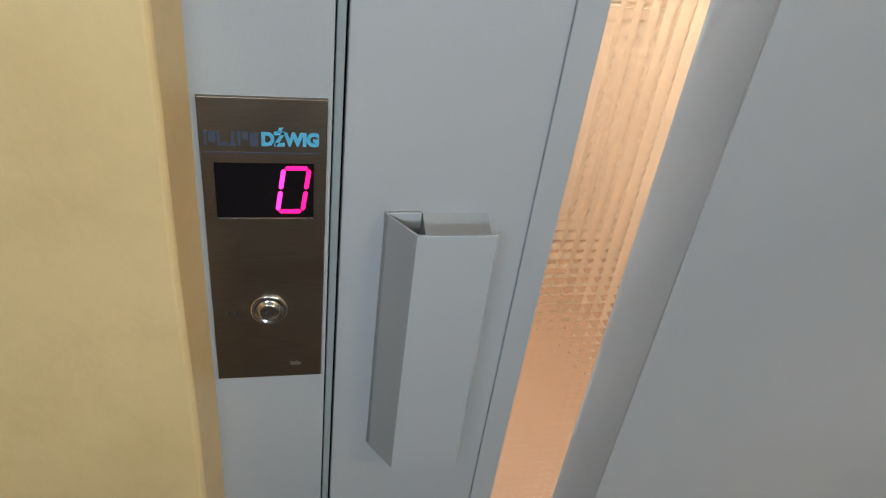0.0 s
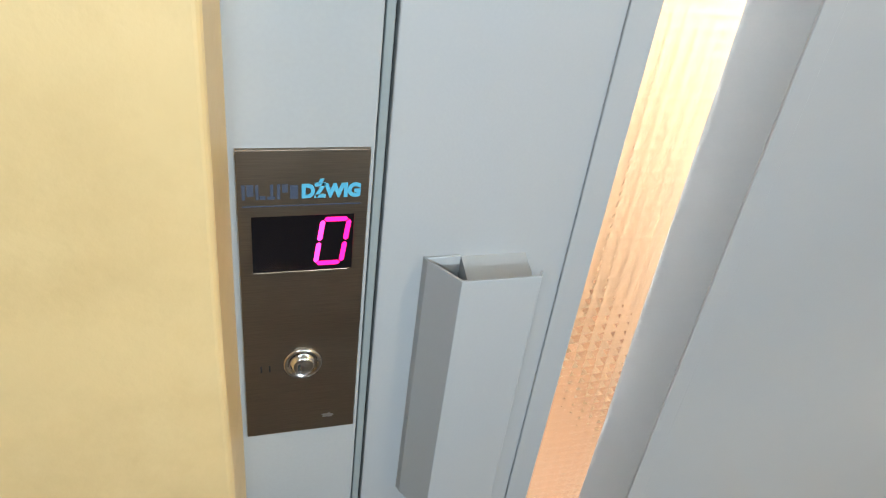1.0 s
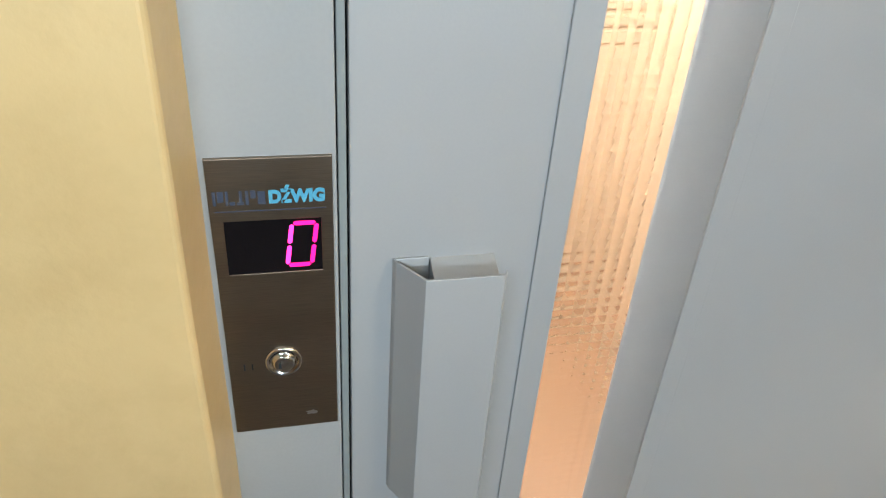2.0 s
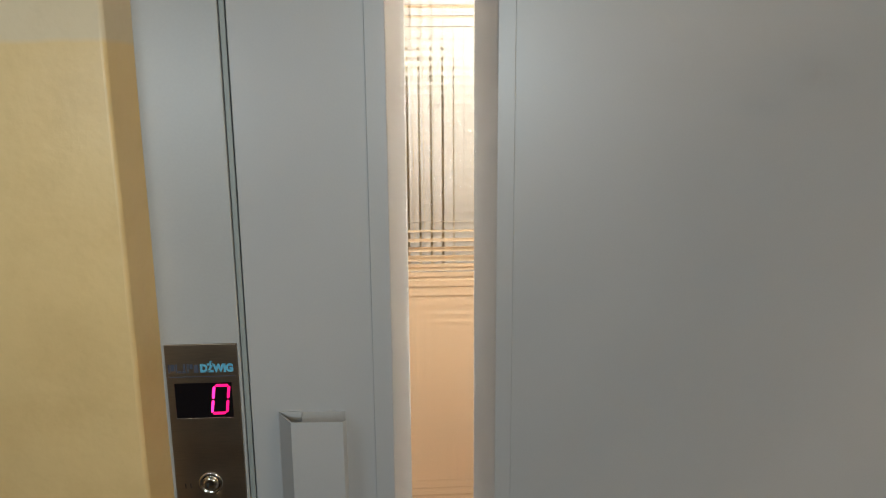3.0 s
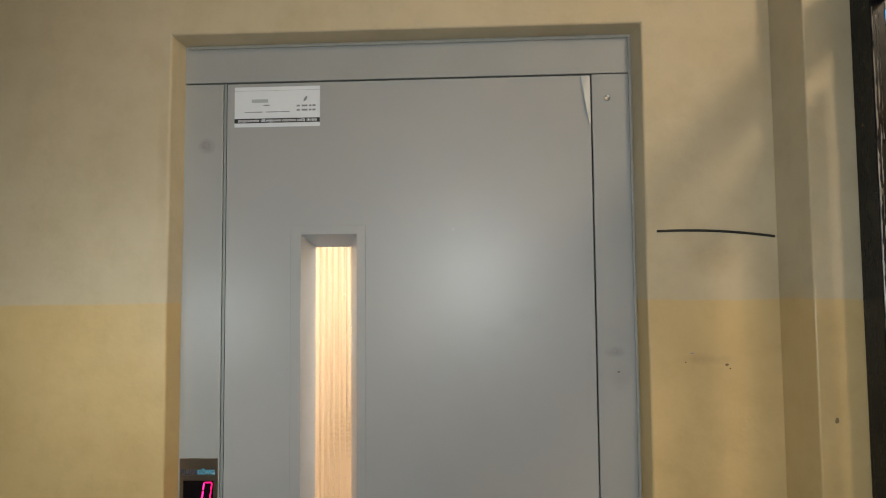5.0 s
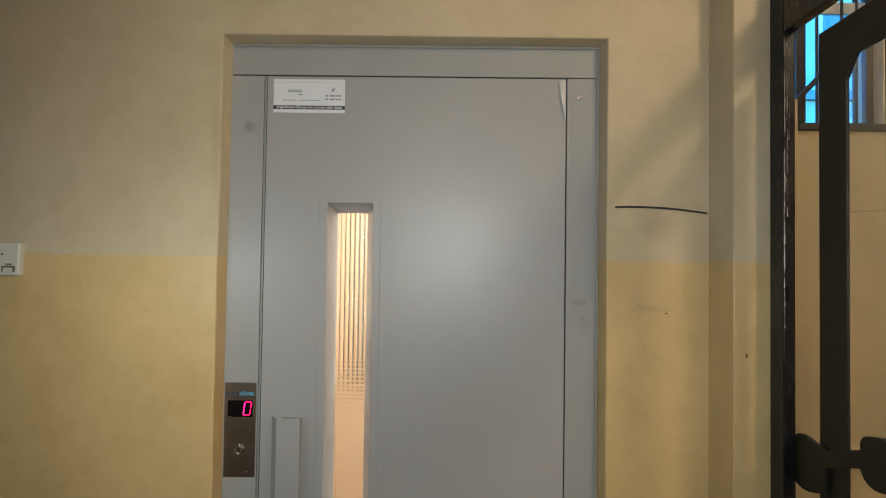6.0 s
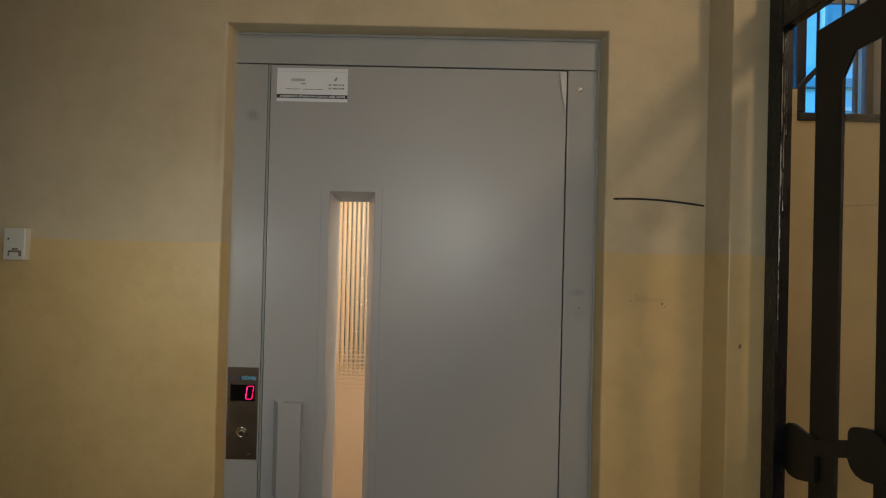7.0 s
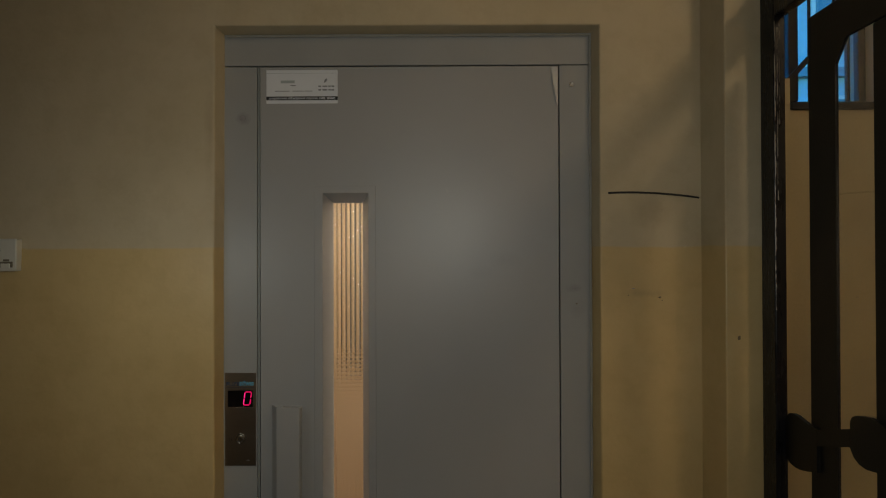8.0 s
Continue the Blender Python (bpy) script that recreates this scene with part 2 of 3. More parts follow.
WINDOW_FRAME = surface("dark_window_frame", (0.028, 0.029, 0.034), 0.5, vary=0.1)
PVC = surface("white_window_frame", (0.55, 0.57, 0.60), 0.4, vary=0.04)


# ---- mesh helpers ----
def link_mesh(name, bm, material, smooth=False):
    me = bpy.data.meshes.new(name)
    bmesh.ops.recalc_face_normals(bm, faces=bm.faces[:])
    bm.to_mesh(me)
    bm.free()
    me.materials.append(material)
    if smooth:
        for p in me.polygons:
            p.use_smooth = True
    return new(name, me)


def thing(name, label, category, at=(0, 0, 0), kind="", group=""):
    ob = new(name)
    ob.empty_display_size = 0.05
    ob.location = at
    return tagged(ob, label, category, group, kind)


def part(name, bm, material, parent, label="", smooth=False):
    """One mesh under a thing or a part; the bmesh is in world metres."""
    ob = link_mesh(name, bm, material, smooth)
    ob.parent = parent
    root = parent
    off = Vector(root.location)
    while root.parent:
        root = root.parent
        off += Vector(root.location)
    ob.location = -off
    if label:
        ob["label"] = label
    return ob


def box(bm, x0, x1, y0, y1, z0, z1, bevel=0.0):
    v = [bm.verts.new((x, y, z)) for x in (x0, x1) for y in (y0, y1) for z in (z0, z1)]
    fs = [bm.faces.new([v[i] for i in q]) for q in ((0, 1, 3, 2), (4, 6, 7, 5), (0, 4, 5, 1), (2, 3, 7, 6), (0, 2, 6, 4), (1, 5, 7, 3))]
    if bevel:
        es = list({e for f in fs for e in f.edges})
        bmesh.ops.bevel(bm, geom=es, offset=bevel, segments=2, affect="EDGES", profile=0.5)
    return bm


def boxed(*a, **k):
    return box(bmesh.new(), *a, **k)


def ring(bm, outer, inner, yf, yb, bevel=0.0, inner_back=None):
    """A plate with a rectangular hole, front at yf, back at yb. Rectangles are x0, x1, z0, z1."""
    def loop(r, y):
        return [bm.verts.new(p) for p in ((r[0], y, r[2]), (r[1], y, r[2]), (r[1], y, r[3]), (r[0], y, r[3]))]
    of, ob_, if_, ib = loop(outer, yf), loop(outer, yb), loop(inner, yf), loop(inner_back or inner, yb)
    front = []
    for i in range(4):
        j = (i + 1) % 4
        front.append(bm.faces.new((of[i], of[j], if_[j], if_[i])))
        bm.faces.new((ob_[i], ib[i], ib[j], ob_[j]))
        bm.faces.new((of[i], ob_[i], ob_[j], of[j]))
        bm.faces.new((if_[i], if_[j], ib[j], ib[i]))
    if bevel:
        es = [e for e in bm.edges if all(abs(v.co.y - yf) < 1e-6 for v in e.verts) and len(e.link_faces) == 2
              and any(f not in front for f in e.link_faces)]
        bmesh.ops.bevel(bm, geom=es, offset=bevel, segments=2, affect="EDGES", profile=0.5)
    return bm


def prism(bm, outline, z0, z1, bevel=0.0):
    """An outline in x, y drawn up from z0 to z1."""
    lo = [bm.verts.new((x, y, z0)) for x, y in outline]
    hi = [bm.verts.new((x, y, z1)) for x, y in outline]
    n = len(outline)
    bm.faces.new(lo)
    bm.faces.new(hi)
    for i in range(n):
        j = (i + 1) % n
        bm.faces.new((lo[i], lo[j], hi[j], hi[i]))
    if bevel:
        bmesh.ops.bevel(bm, geom=bm.edges[:], offset=bevel, segments=2, affect="EDGES", profile=0.5)
    return bm


def slab(bm, outline, y0, y1, bevel=0.0):
    """An outline in x, z given depth from y0 to y1."""
    a = [bm.verts.new((x, y0, z)) for x, z in outline]
    b = [bm.verts.new((x, y1, z)) for x, z in outline]
    n = len(outline)
    bm.faces.new(a)
    bm.faces.new(b)
    for i in range(n):
        j = (i + 1) % n
        bm.faces.new((a[i], a[j], b[j], b[i]))
    if bevel:
        bmesh.ops.bevel(bm, geom=bm.edges[:], offset=bevel, segments=2, affect="EDGES", profile=0.5)
    return bm


def turned(bm, centre, profile, n=40):
    """A turned shape whose axis points to the viewer (-y): profile of (radius, how far it stands out)."""
    cx, cy, cz = centre
    rows = []
    for r, d in profile:
        rows.append([bm.verts.new((cx + r * math.cos(6.28318 * k / n), cy - d, cz + r * math.sin(6.28318 * k / n))) for k in range(n)])
    for a, b in zip(rows, rows[1:]):
        for k in range(n):
            bm.faces.new((a[k], a[(k + 1) % n], b[(k + 1) % n], b[k]))
    bm.faces.new(rows[-1])
    bm.faces.new(rows[0])
    return bm


def tube(bm, pts, r, n=8):
    pts = [Vector(p) for p in pts]
    rows = []
    for i, p in enumerate(pts):
        d = (pts[min(i + 1, len(pts) - 1)] - pts[max(i - 1, 0)]).normalized()
        side = d.cross(Vector((0, 1, 0))).normalized() if abs(d.y) < 0.9 else d.cross(Vector((0, 0, 1))).normalized()
        up = side.cross(d)
        rows.append([bm.verts.new(p + r * (math.cos(6.28318 * k / n) * side + math.sin(6.28318 * k / n) * up)) for k in range(n)])
    for a, b in zip(rows, rows[1:]):
        for k in range(n):
            bm.faces.new((a[k], a[(k + 1) % n], b[(k + 1) % n], b[k]))
    bm.faces.new(rows[0])
    bm.faces.new(rows[-1])
    return bm


def blob(bm, x, y, z, w, h, seed, n=14, depth=0.0012):
    rnd = random.Random(seed)
    pts = []
    for k in range(n):
        a = 6.28318 * k / n
        q = 0.55 + 0.45 * rnd.random()
        pts.append((x + 0.5 * w * q * math.cos(a), z + 0.5 * h * q * math.sin(a)))
    return slab(bm, pts, y - depth, y + 0.002)


def structure(name, bm, material, label, category="wall"):
    return tagged(link_mesh(name, bm, material), label, category, kind="structure")


# ---- the hall ----
WALL_Y, DOOR_Y = -0.046, 0.0
REC = (-0.104, 0.900, -0.05, 2.094)          # opening in the plaster, at its outer face


def lift_wall():
    bm = bmesh.new()
    ring(bm, (-2.3, 1.1628, -0.05, 2.95), REC, WALL_Y, 0.075, inner_back=(-0.081, 0.866, -0.05, 2.073))
    es = [e for e in bm.edges if all(abs(v.co.y - WALL_Y) < 1e-6 for v in e.verts) and all(-0.2 < v.co.x < 1.0 and v.co.z < 2.2 for v in e.verts)]
    bmesh.ops.bevel(bm, geom=es, offset=0.004, segments=3, affect="EDGES", profile=0.5)
    # the corner of the plaster wanders a little
    cuts = [e for e in bm.edges if abs(e.verts[0].co.z - e.verts[1].co.z) > 1.5 and all(-0.2 < v.co.x < 1.0 for v in e.verts)]
    bmesh.ops.subdivide_edges(bm, edges=cuts, cuts=60)
    for v in bm.verts:
        low = max(0.0, min(1.0, (2.0 - v.co.z) / 0.6))
        if v.co.y < 0.02:
            if -0.2 < v.co.x < 1.0 and 0.0 < v.co.z < 2.05:
                v.co.x += 0.0020 * noise.noise(Vector((v.co.x * 0.3, 2.0, v.co.z * 5.0)))
                v.co.x -= 0.003 * low if v.co.x < 0 else 0.0
            if v.co.x < 0:
                v.co.y -= 0.008
        elif -0.2 < v.co.x < 0 and v.co.z < 2.05:
            v.co.x -= 0.0045 * low
    return structure("wall_north", bm, WALL, "plaster wall, cream above and ochre oil paint below")


lift_wall()
structure("pilaster", prism(bmesh.new(), [(1.163, WALL_Y), (1.187, -0.145), (1.30, -0.145), (1.30, 0.075), (1.163, 0.075)], -0.05, 2.95, 0.003), WALL, "plaster pilaster painted cream above and ochre below")
structure("wall_west", boxed(-2.45, -2.3, -3.4, 2.75, -0.05, 2.95), WALL, "two-tone painted side wall of the hall")
structure("wall_south", boxed(-2.45, 3.5, -3.55, -3.4, -0.05, 4.3), WALL, "two-tone painted rear wall of the hall")
structure("wall_east", boxed(1.275, 1.40, -3.4, -1.62, -0.05, 2.95), WALL, "two-tone painted wall beside the black gate")
structure("stairwell_ceiling", boxed(1.12, 3.65, -3.55, 3.0, 4.3, 4.4), CEIL, "off-white stairwell ceiling", "ceiling")
structure("stairwell_wall_west", boxed(1.25, 1.40, -3.55, 0.079, 3.1, 4.3), STAIR_WALL, "beige stairwell wall above the hall")
structure("floor", boxed(-2.45, 3.5, -3.55, 3.0, -0.2, -0.05), FLOOR, "grey terrazzo floor of the hall", "floor")
structure("ceiling", boxed(-2.45, 1.40, -3.55, 2.75, 2.95, 3.1), CEIL, "off-white painted ceiling", "ceiling")

# ---- the stairwell past the gate ----
SILL, WY = 2.435, 2.60
structure("shaft_wall", boxed(1.12, 1.30, 0.079, WY, -0.05, 4.3), STAIR_WALL, "beige plaster side wall of the lift shaft")
# Unseen wall, added with the longer ceiling and wall_west to keep sky light out.
structure("shaft_sky_block", boxed(-2.3, 1.12, 2.60, 2.75, -0.05, 2.95), STAIR_WALL, "unseen plain wall added to keep sky light out of the lift shaft")
structure("stairwell_wall_east", boxed(3.5, 3.65, -3.55, 3.0, -0.05, 4.3), STAIR_WALL, "beige plaster wall of the stairwell")


def window_wall():
    bm = bmesh.new()
    ring(bm, (1.30, 3.5, -0.05, 4.3), (2.38, 3.20, SILL, 3.90), WY, WY + 0.28)
    return structure("stairwell_wall_north", bm, STAIR_WALL, "beige plaster stairwell wall with a window opening")


window_wall()
structure("window_ledge", boxed(2.38, 2.663, WY - 0.004, WY + 0.099, SILL, 2.60, bevel=0.004), STAIR_WALL, "beige plaster ledge under the side pane", "ledge")


def stair_window():
    w = tagged(new("window_1"), "tall stairwell window with blue dusk outside", "window", kind="structure")
    y0, x0, x1, z0, z1 = WY + 0.10, 2.38, 3.20, SILL, 3.90
    part("window_frame", ring(bmesh.new(), (x0, x1, z0, z1), (x0 + 0.05, x1 - 0.045, z0 + 0.04, z1 - 0.05), y0, y0 + 0.06, 0.004), WINDOW_FRAME, w)
    part("mullion", boxed(2.697, 2.761, y0 - 0.012, y0 + 0.05, z0 + 0.04, z1 - 0.05, bevel=0.006), WINDOW_FRAME, w)
    part("sash_bar", boxed(3.088, 3.106, y0 + 0.008, y0 + 0.05, z0 + 0.04, z1 - 0.05, bevel=0.004), WINDOW_FRAME, w)
    part("transom", boxed(x0 + 0.05, x1 - 0.045, y0 + 0.012, y0 + 0.045, 3.187, 3.262, bevel=0.004), PVC, w)
    for a, b in ((x0 + 0.05, 2.697), (2.761, 3.088), (3.106, x1 - 0.045)):
        p = part("pane", boxed(a, b, y0 + 0.025, y0 + 0.03, z0 + 0.04, z1 - 0.05), CLEAR, w)
        p.visible_shadow = False
    part("window_sill", boxed(2.664, x1 + 0.02, WY - 0.025, WY + 0.10, SILL - 0.035, SILL + 0.012, bevel=0.006), WINDOW_FRAME, w)


stair_window()


# Stair handrail and balusters, with no flight below, set into the window opening.
def stair_rail_bars():
    g = thing("stair_rail_bars", "dark stair handrail and balusters, simplified to bars fixed across the stairwell window", "grille", (2.7, WY, SILL))
    part("rail", slab(bmesh.new(), [(2.64, 2.545), (3.20, 3.140), (3.20, 3.185), (2.64, 2.590)], WY + 0.012, WY + 0.036), WINDOW_FRAME, g)
    for x in (2.80, 2.958):
        part("bar", boxed(x, x + 0.016, WY + 0.037, WY + 0.053, SILL + 0.012, 3.89, bevel=0.003), WINDOW_FRAME, g)
    return g


stair_rail_bars()


def far_building():
    b = thing("apartment_building", "apartment building seen through the stairwell window, dusk's blue light in its colour", "building", (8.0, 14.0, 0.0))
    part("wall", boxed(-2.0, 26.0, 14.0, 20.0, -8.0, 16.0), FACADE, b)
    for i in range(12):
        for k in range(9):
            x, z = 1.0 + i * 1.9, -6.0 + k * 2.4
            w = part("window", ring(bmesh.new(), (x, x + 1.1, z, z + 1.4), (x + 0.08, x + 1.02, z + 0.08, z + 1.32), 13.95, 14.0), PVC, b)
            part("pane", boxed(x + 0.08, x + 1.02, 13.97, 13.99, z + 0.08, z + 1.32), FACADE_DARK, w)
    for k in range(9):
        part("cornice", boxed(-2.0, 26.0, 13.8, 14.0, -6.6 + k * 2.4, -6.4 + k * 2.4), FACADE_DARK, b)


far_building()
tagged(link_mesh("ground", boxed(-60, 80, 3.2, 90, -8.2, -8.0), FLOOR), "dark ground outside the building", "ground", kind="structure")


# ---- the black gate ----
def worn_glint_streaks(x, z0, z1, width, seed, n=150):
    """Ragged streaks on the jamb's narrow face, pale for wear and the edge's highlight, that swell, thin and break off:
    a mesh for each.
    """
    runs, run = [], []
    for k in range(n + 1):
        z = z0 + (z1 - z0) * k / n
        w = width * (0.45 + 0.9 * noise.noise(Vector((seed, 0.0, z * 22.0))) + 0.5 * noise.noise(Vector((seed, 4.0, z * 90.0))))
        if w < 0.0004:
            runs, run = runs + [run], []
        else:
            run.append((x + 0.0012 * (1 + noise.noise(Vector((seed, 9.0, z * 14.0)))), w, z))
    made = []
    for run in runs + [run]:
        if len(run) < 3:
            continue
        bm = bmesh.new()
        rows = [[bm.verts.new((a + u * w, y, z)) for u, y in ((0.0, -0.2183), (0.5, -0.2189), (1.0, -0.2183))] for a, w, z in run]
        for p, q in zip(rows, rows[1:]):
            for i in range(3):
                bm.faces.new((p[i], p[(i + 1) % 3], q[(i + 1) % 3], q[i]))
        bm.faces.new(rows[0])
        bm.faces.new(rows[-1])
        made.append(bm)
    return made


def gate():
    g = thing("metal_gate", "black and dark brown steel gate with worn gloss paint", "gate", (1.29, -0.18, -0.05))
    part("jamb", boxed(1.275, 1.303, -0.218, -0.1455, -0.05, 2.95, bevel=0.003), BLACK, g, "black gloss jamb with worn edge")
    # Wear along the edge; the bevel's highlight is put into the same pale streaks.
    for x, z0, z1, width, seed in ((1.2752, 1.36, 2.045, 0.0052, 3), (1.2815, 1.62, 2.030, 0.0036, 8), (1.2865, 1.80, 2.040, 0.0026, 21)):
        for bm in worn_glint_streaks(x, z0, z1, width, seed):
            part("edge_wear_glint", bm, WEAR_GLINT, g, "worn streaks with the bevelled edge's highlight put into their colour")
    part("header", boxed(1.275, 1.303, -1.62, -0.2185, 2.056, 2.150, bevel=0.003), BLACK, g)
    part("jamb", boxed(1.275, 1.303, -1.62, -1.56, -0.05, 2.056, bevel=0.003), BLACK, g)
    y0, y1, top = -1.50, -0.318, 2.018
    xf, xb = 1.306, 1.315

    def yz(bm, outline):
        a = [bm.verts.new((xf, y, z)) for y, z in outline]
        b = [bm.verts.new((xb, y, z)) for y, z in outline]
        bm.faces.new(a)
        bm.faces.new(b)
        n = len(outline)
        for i in range(n):
            bm.faces.new((a[i], a[(i + 1) % n], b[(i + 1) % n], b[i]))
        bmesh.ops.bevel(bm, geom=bm.edges[:], offset=0.002, segments=1, affect="EDGES")
        return bm
    leaf = part("leaf_frame", yz(bmesh.new(), [(y1, 0.02), (y1, top), (y0, top), (y0, top - 0.085), (y1 - 0.15, top - 0.085), (y1 - 0.108, top - 0.13), (y1 - 0.108, 0.02)]), BROWN, g)
    part("stile", yz(bmesh.new(), [(-0.560, 0.02), (-0.560, top - 0.09), (-0.66, top - 0.09), (-0.66, 0.02)]), BROWN, g)
    part("stile", yz(bmesh.new(), [(-1.40, 0.02), (-1.40, top - 0.09), (-1.50, top - 0.09), (-1.50, 0.02)]), BROWN, g)
    part("bottom_rail", yz(bmesh.new(), [(-0.43, 0.02), (-0.43, 0.14), (-0.558, 0.14), (-0.558, 0.02)]), BROWN, g)
    pane = part("pane", boxed(1.309, 1.312, -0.564, -0.420, 0.13, top - 0.08), CLEAR, g)
    pane.visible_shadow = False

    def plate(outline):
        bm = bmesh.new()
        a = [bm.verts.new((1.297, y, z)) for y, z in outline]
        b = [bm.verts.new((1.3055, y, z)) for y, z in outline]
        bm.faces.new(a)
        bm.faces.new(b)
        n = len(outline)
        for i in range(n):
            bm.faces.new((a[i], a[(i + 1) % n], b[(i + 1) % n], b[i]))
        return bm
    part("lock_plate", plate([(-0.2195, 1.098), (-0.224, 1.113), (-0.238, 1.122), (-0.256, 1.125), (-0.275, 1.124), (-0.318, 1.117), (-0.360, 1.114),
                              (-0.360, 1.020), (-0.317, 1.010), (-0.285, 1.004), (-0.260, 1.003), (-0.240, 1.006), (-0.228, 1.011), (-0.2195, 1.018)]), BROWN, g, "rounded dark lock plate")
    part("lock_plate", plate([(-0.488, 1.108), (-0.4885, 1.160), (-0.495, 1.170), (-0.508, 1.176), (-0.525, 1.179), (-0.557, 1.183), (-0.600, 1.176), (-0.632, 1.150),
                              (-0.630, 1.115), (-0.606, 1.092), (-0.574, 1.085), (-0.543, 1.081), (-0.518, 1.084), (-0.500, 1.093)]), BROWN, g, "rounded dark lock plate")
    part("lock_bar", plate([(-0.3605, 1.077), (-0.4875, 1.109), (-0.4875, 1.145), (-0.3605, 1.113)]), BROWN, g)


gate()


# ---- the lift ----
def door_frame():
    f = thing("lift_door_frame", "grey enamelled steel frame round the lift door", "door frame", (0.4, 0.03, -0.05))
    part("jamb", boxed(-0.135, -0.0082, 0.0, 0.06, -0.05, 1.9992, bevel=0.0016), FRAME_GREY, f)
    part("lip", boxed(-0.0071, -0.0013, 0.0018, 0.05, -0.05, 2.000, bevel=0.0010), GASKET, f, "grey-green rubber door gasket")
    part("jamb", boxed(0.8024, 0.93, 0.0, 0.06, -0.05, 2.000, bevel=0.0015), FRAME_GREY, f)
    part("header", boxed(-0.135, 0.93, -0.001, 0.06, 2.0020, 2.20, bevel=0.0015), FRAME_GREY, f)
    part("stop", ring(bmesh.new(), (-0.04, 0.84, -0.04, 2.04), (0.02, 0.78, 0.0, 1.97), 0.0512, 0.07), SEAL, f, "dark rubber door stop")
    part("sealant_bead", boxed(-0.088, 0.884, -0.006, 0.001, 2.0775, 2.0835, bevel=0.002), BEAD, f, "pale sealant bead")
    part("sealant_bead", boxed(0.8800, 0.8855, -0.006, 0.001, 0.0, 2.0775, bevel=0.002), BEAD, f, "pale sealant bead")
    part("screw", turned(bmesh.new(), (0.835, 0.0, 1.948), [(0.0065, -0.001), (0.0065, 0.0012), (0.0052, 0.002), (0.0025, 0.0012)], 20), SCREW, f, "bright zinc screw head")
    part("plug", turned(bmesh.new(), (-0.047, 0.0, 1.862), [(0.0080, -0.001), (0.0080, 0.0005), (0.006, 0.0010)], 20), SMUDGE, f, "painted-over screw plug")
    part("scuff", blob(bmesh.new(), 0.838, 0.0, 1.406, 0.012, 0.008, 3, depth=0.0004), SMUDGE, f)
    part("scuff", blob(bmesh.new(), 0.846, 0.0, 1.362, 0.007, 0.005, 4, depth=0.0004), STAIN, f)


door_frame()

WIN_OUT = (0.145, 0.310, 0.28, 1.679)
WIN_IN = (0.168, 0.290, 0.305, 1.660)
WIN_BACK = (0.189, 0.269, 0.33, 1.636)


def pattern_glass():
    """Cast glass: small convex square cells between sharp grooves on the front, smooth behind."""
    px, pz, sub = 0.0122, 0.0106, 14
    x0, x1, z0, z1 = WIN_BACK
    x0, x1, z0, z1 = x0 - 0.004, x1 + 0.004, z0 - 0.004, z1 + 0.004
    nx, nz = int(round((x1 - x0) / px * sub)), int(round((z1 - z0) / pz * sub))
    xs, zs = np.linspace(x0, x1, nx + 1), np.linspace(z0, z1, nz + 1)
    verts, faces = [], []
    for i, x in enumerate(xs):
        for k, z in enumerate(zs):
            u, w = (i % sub) / sub, (k % sub) / sub
            h = 0.00052 * (1 - (2 * u - 1) ** 2) + 0.00040 * (1 - (2 * w - 1) ** 2)
            verts.append((x, 0.0450 - h, z))
    for i in range(nx):
        for k in range(nz):
            a = i * (nz + 1) + k
            faces.append((a, a + nz + 1, a + nz + 2, a + 1))
    n = len(verts)
    verts += [(x, 0.0495, z) for x in (x0, x1) for z in (z0, z1)]
    faces.append((n, n + 1, n + 3, n + 2))
    me = bpy.data.meshes.new("glass_pane")
    me.from_pydata(verts, [], faces)
    me.materials.append(GLASS)
    for p in me.polygons:
        p.use_smooth = True
    return me


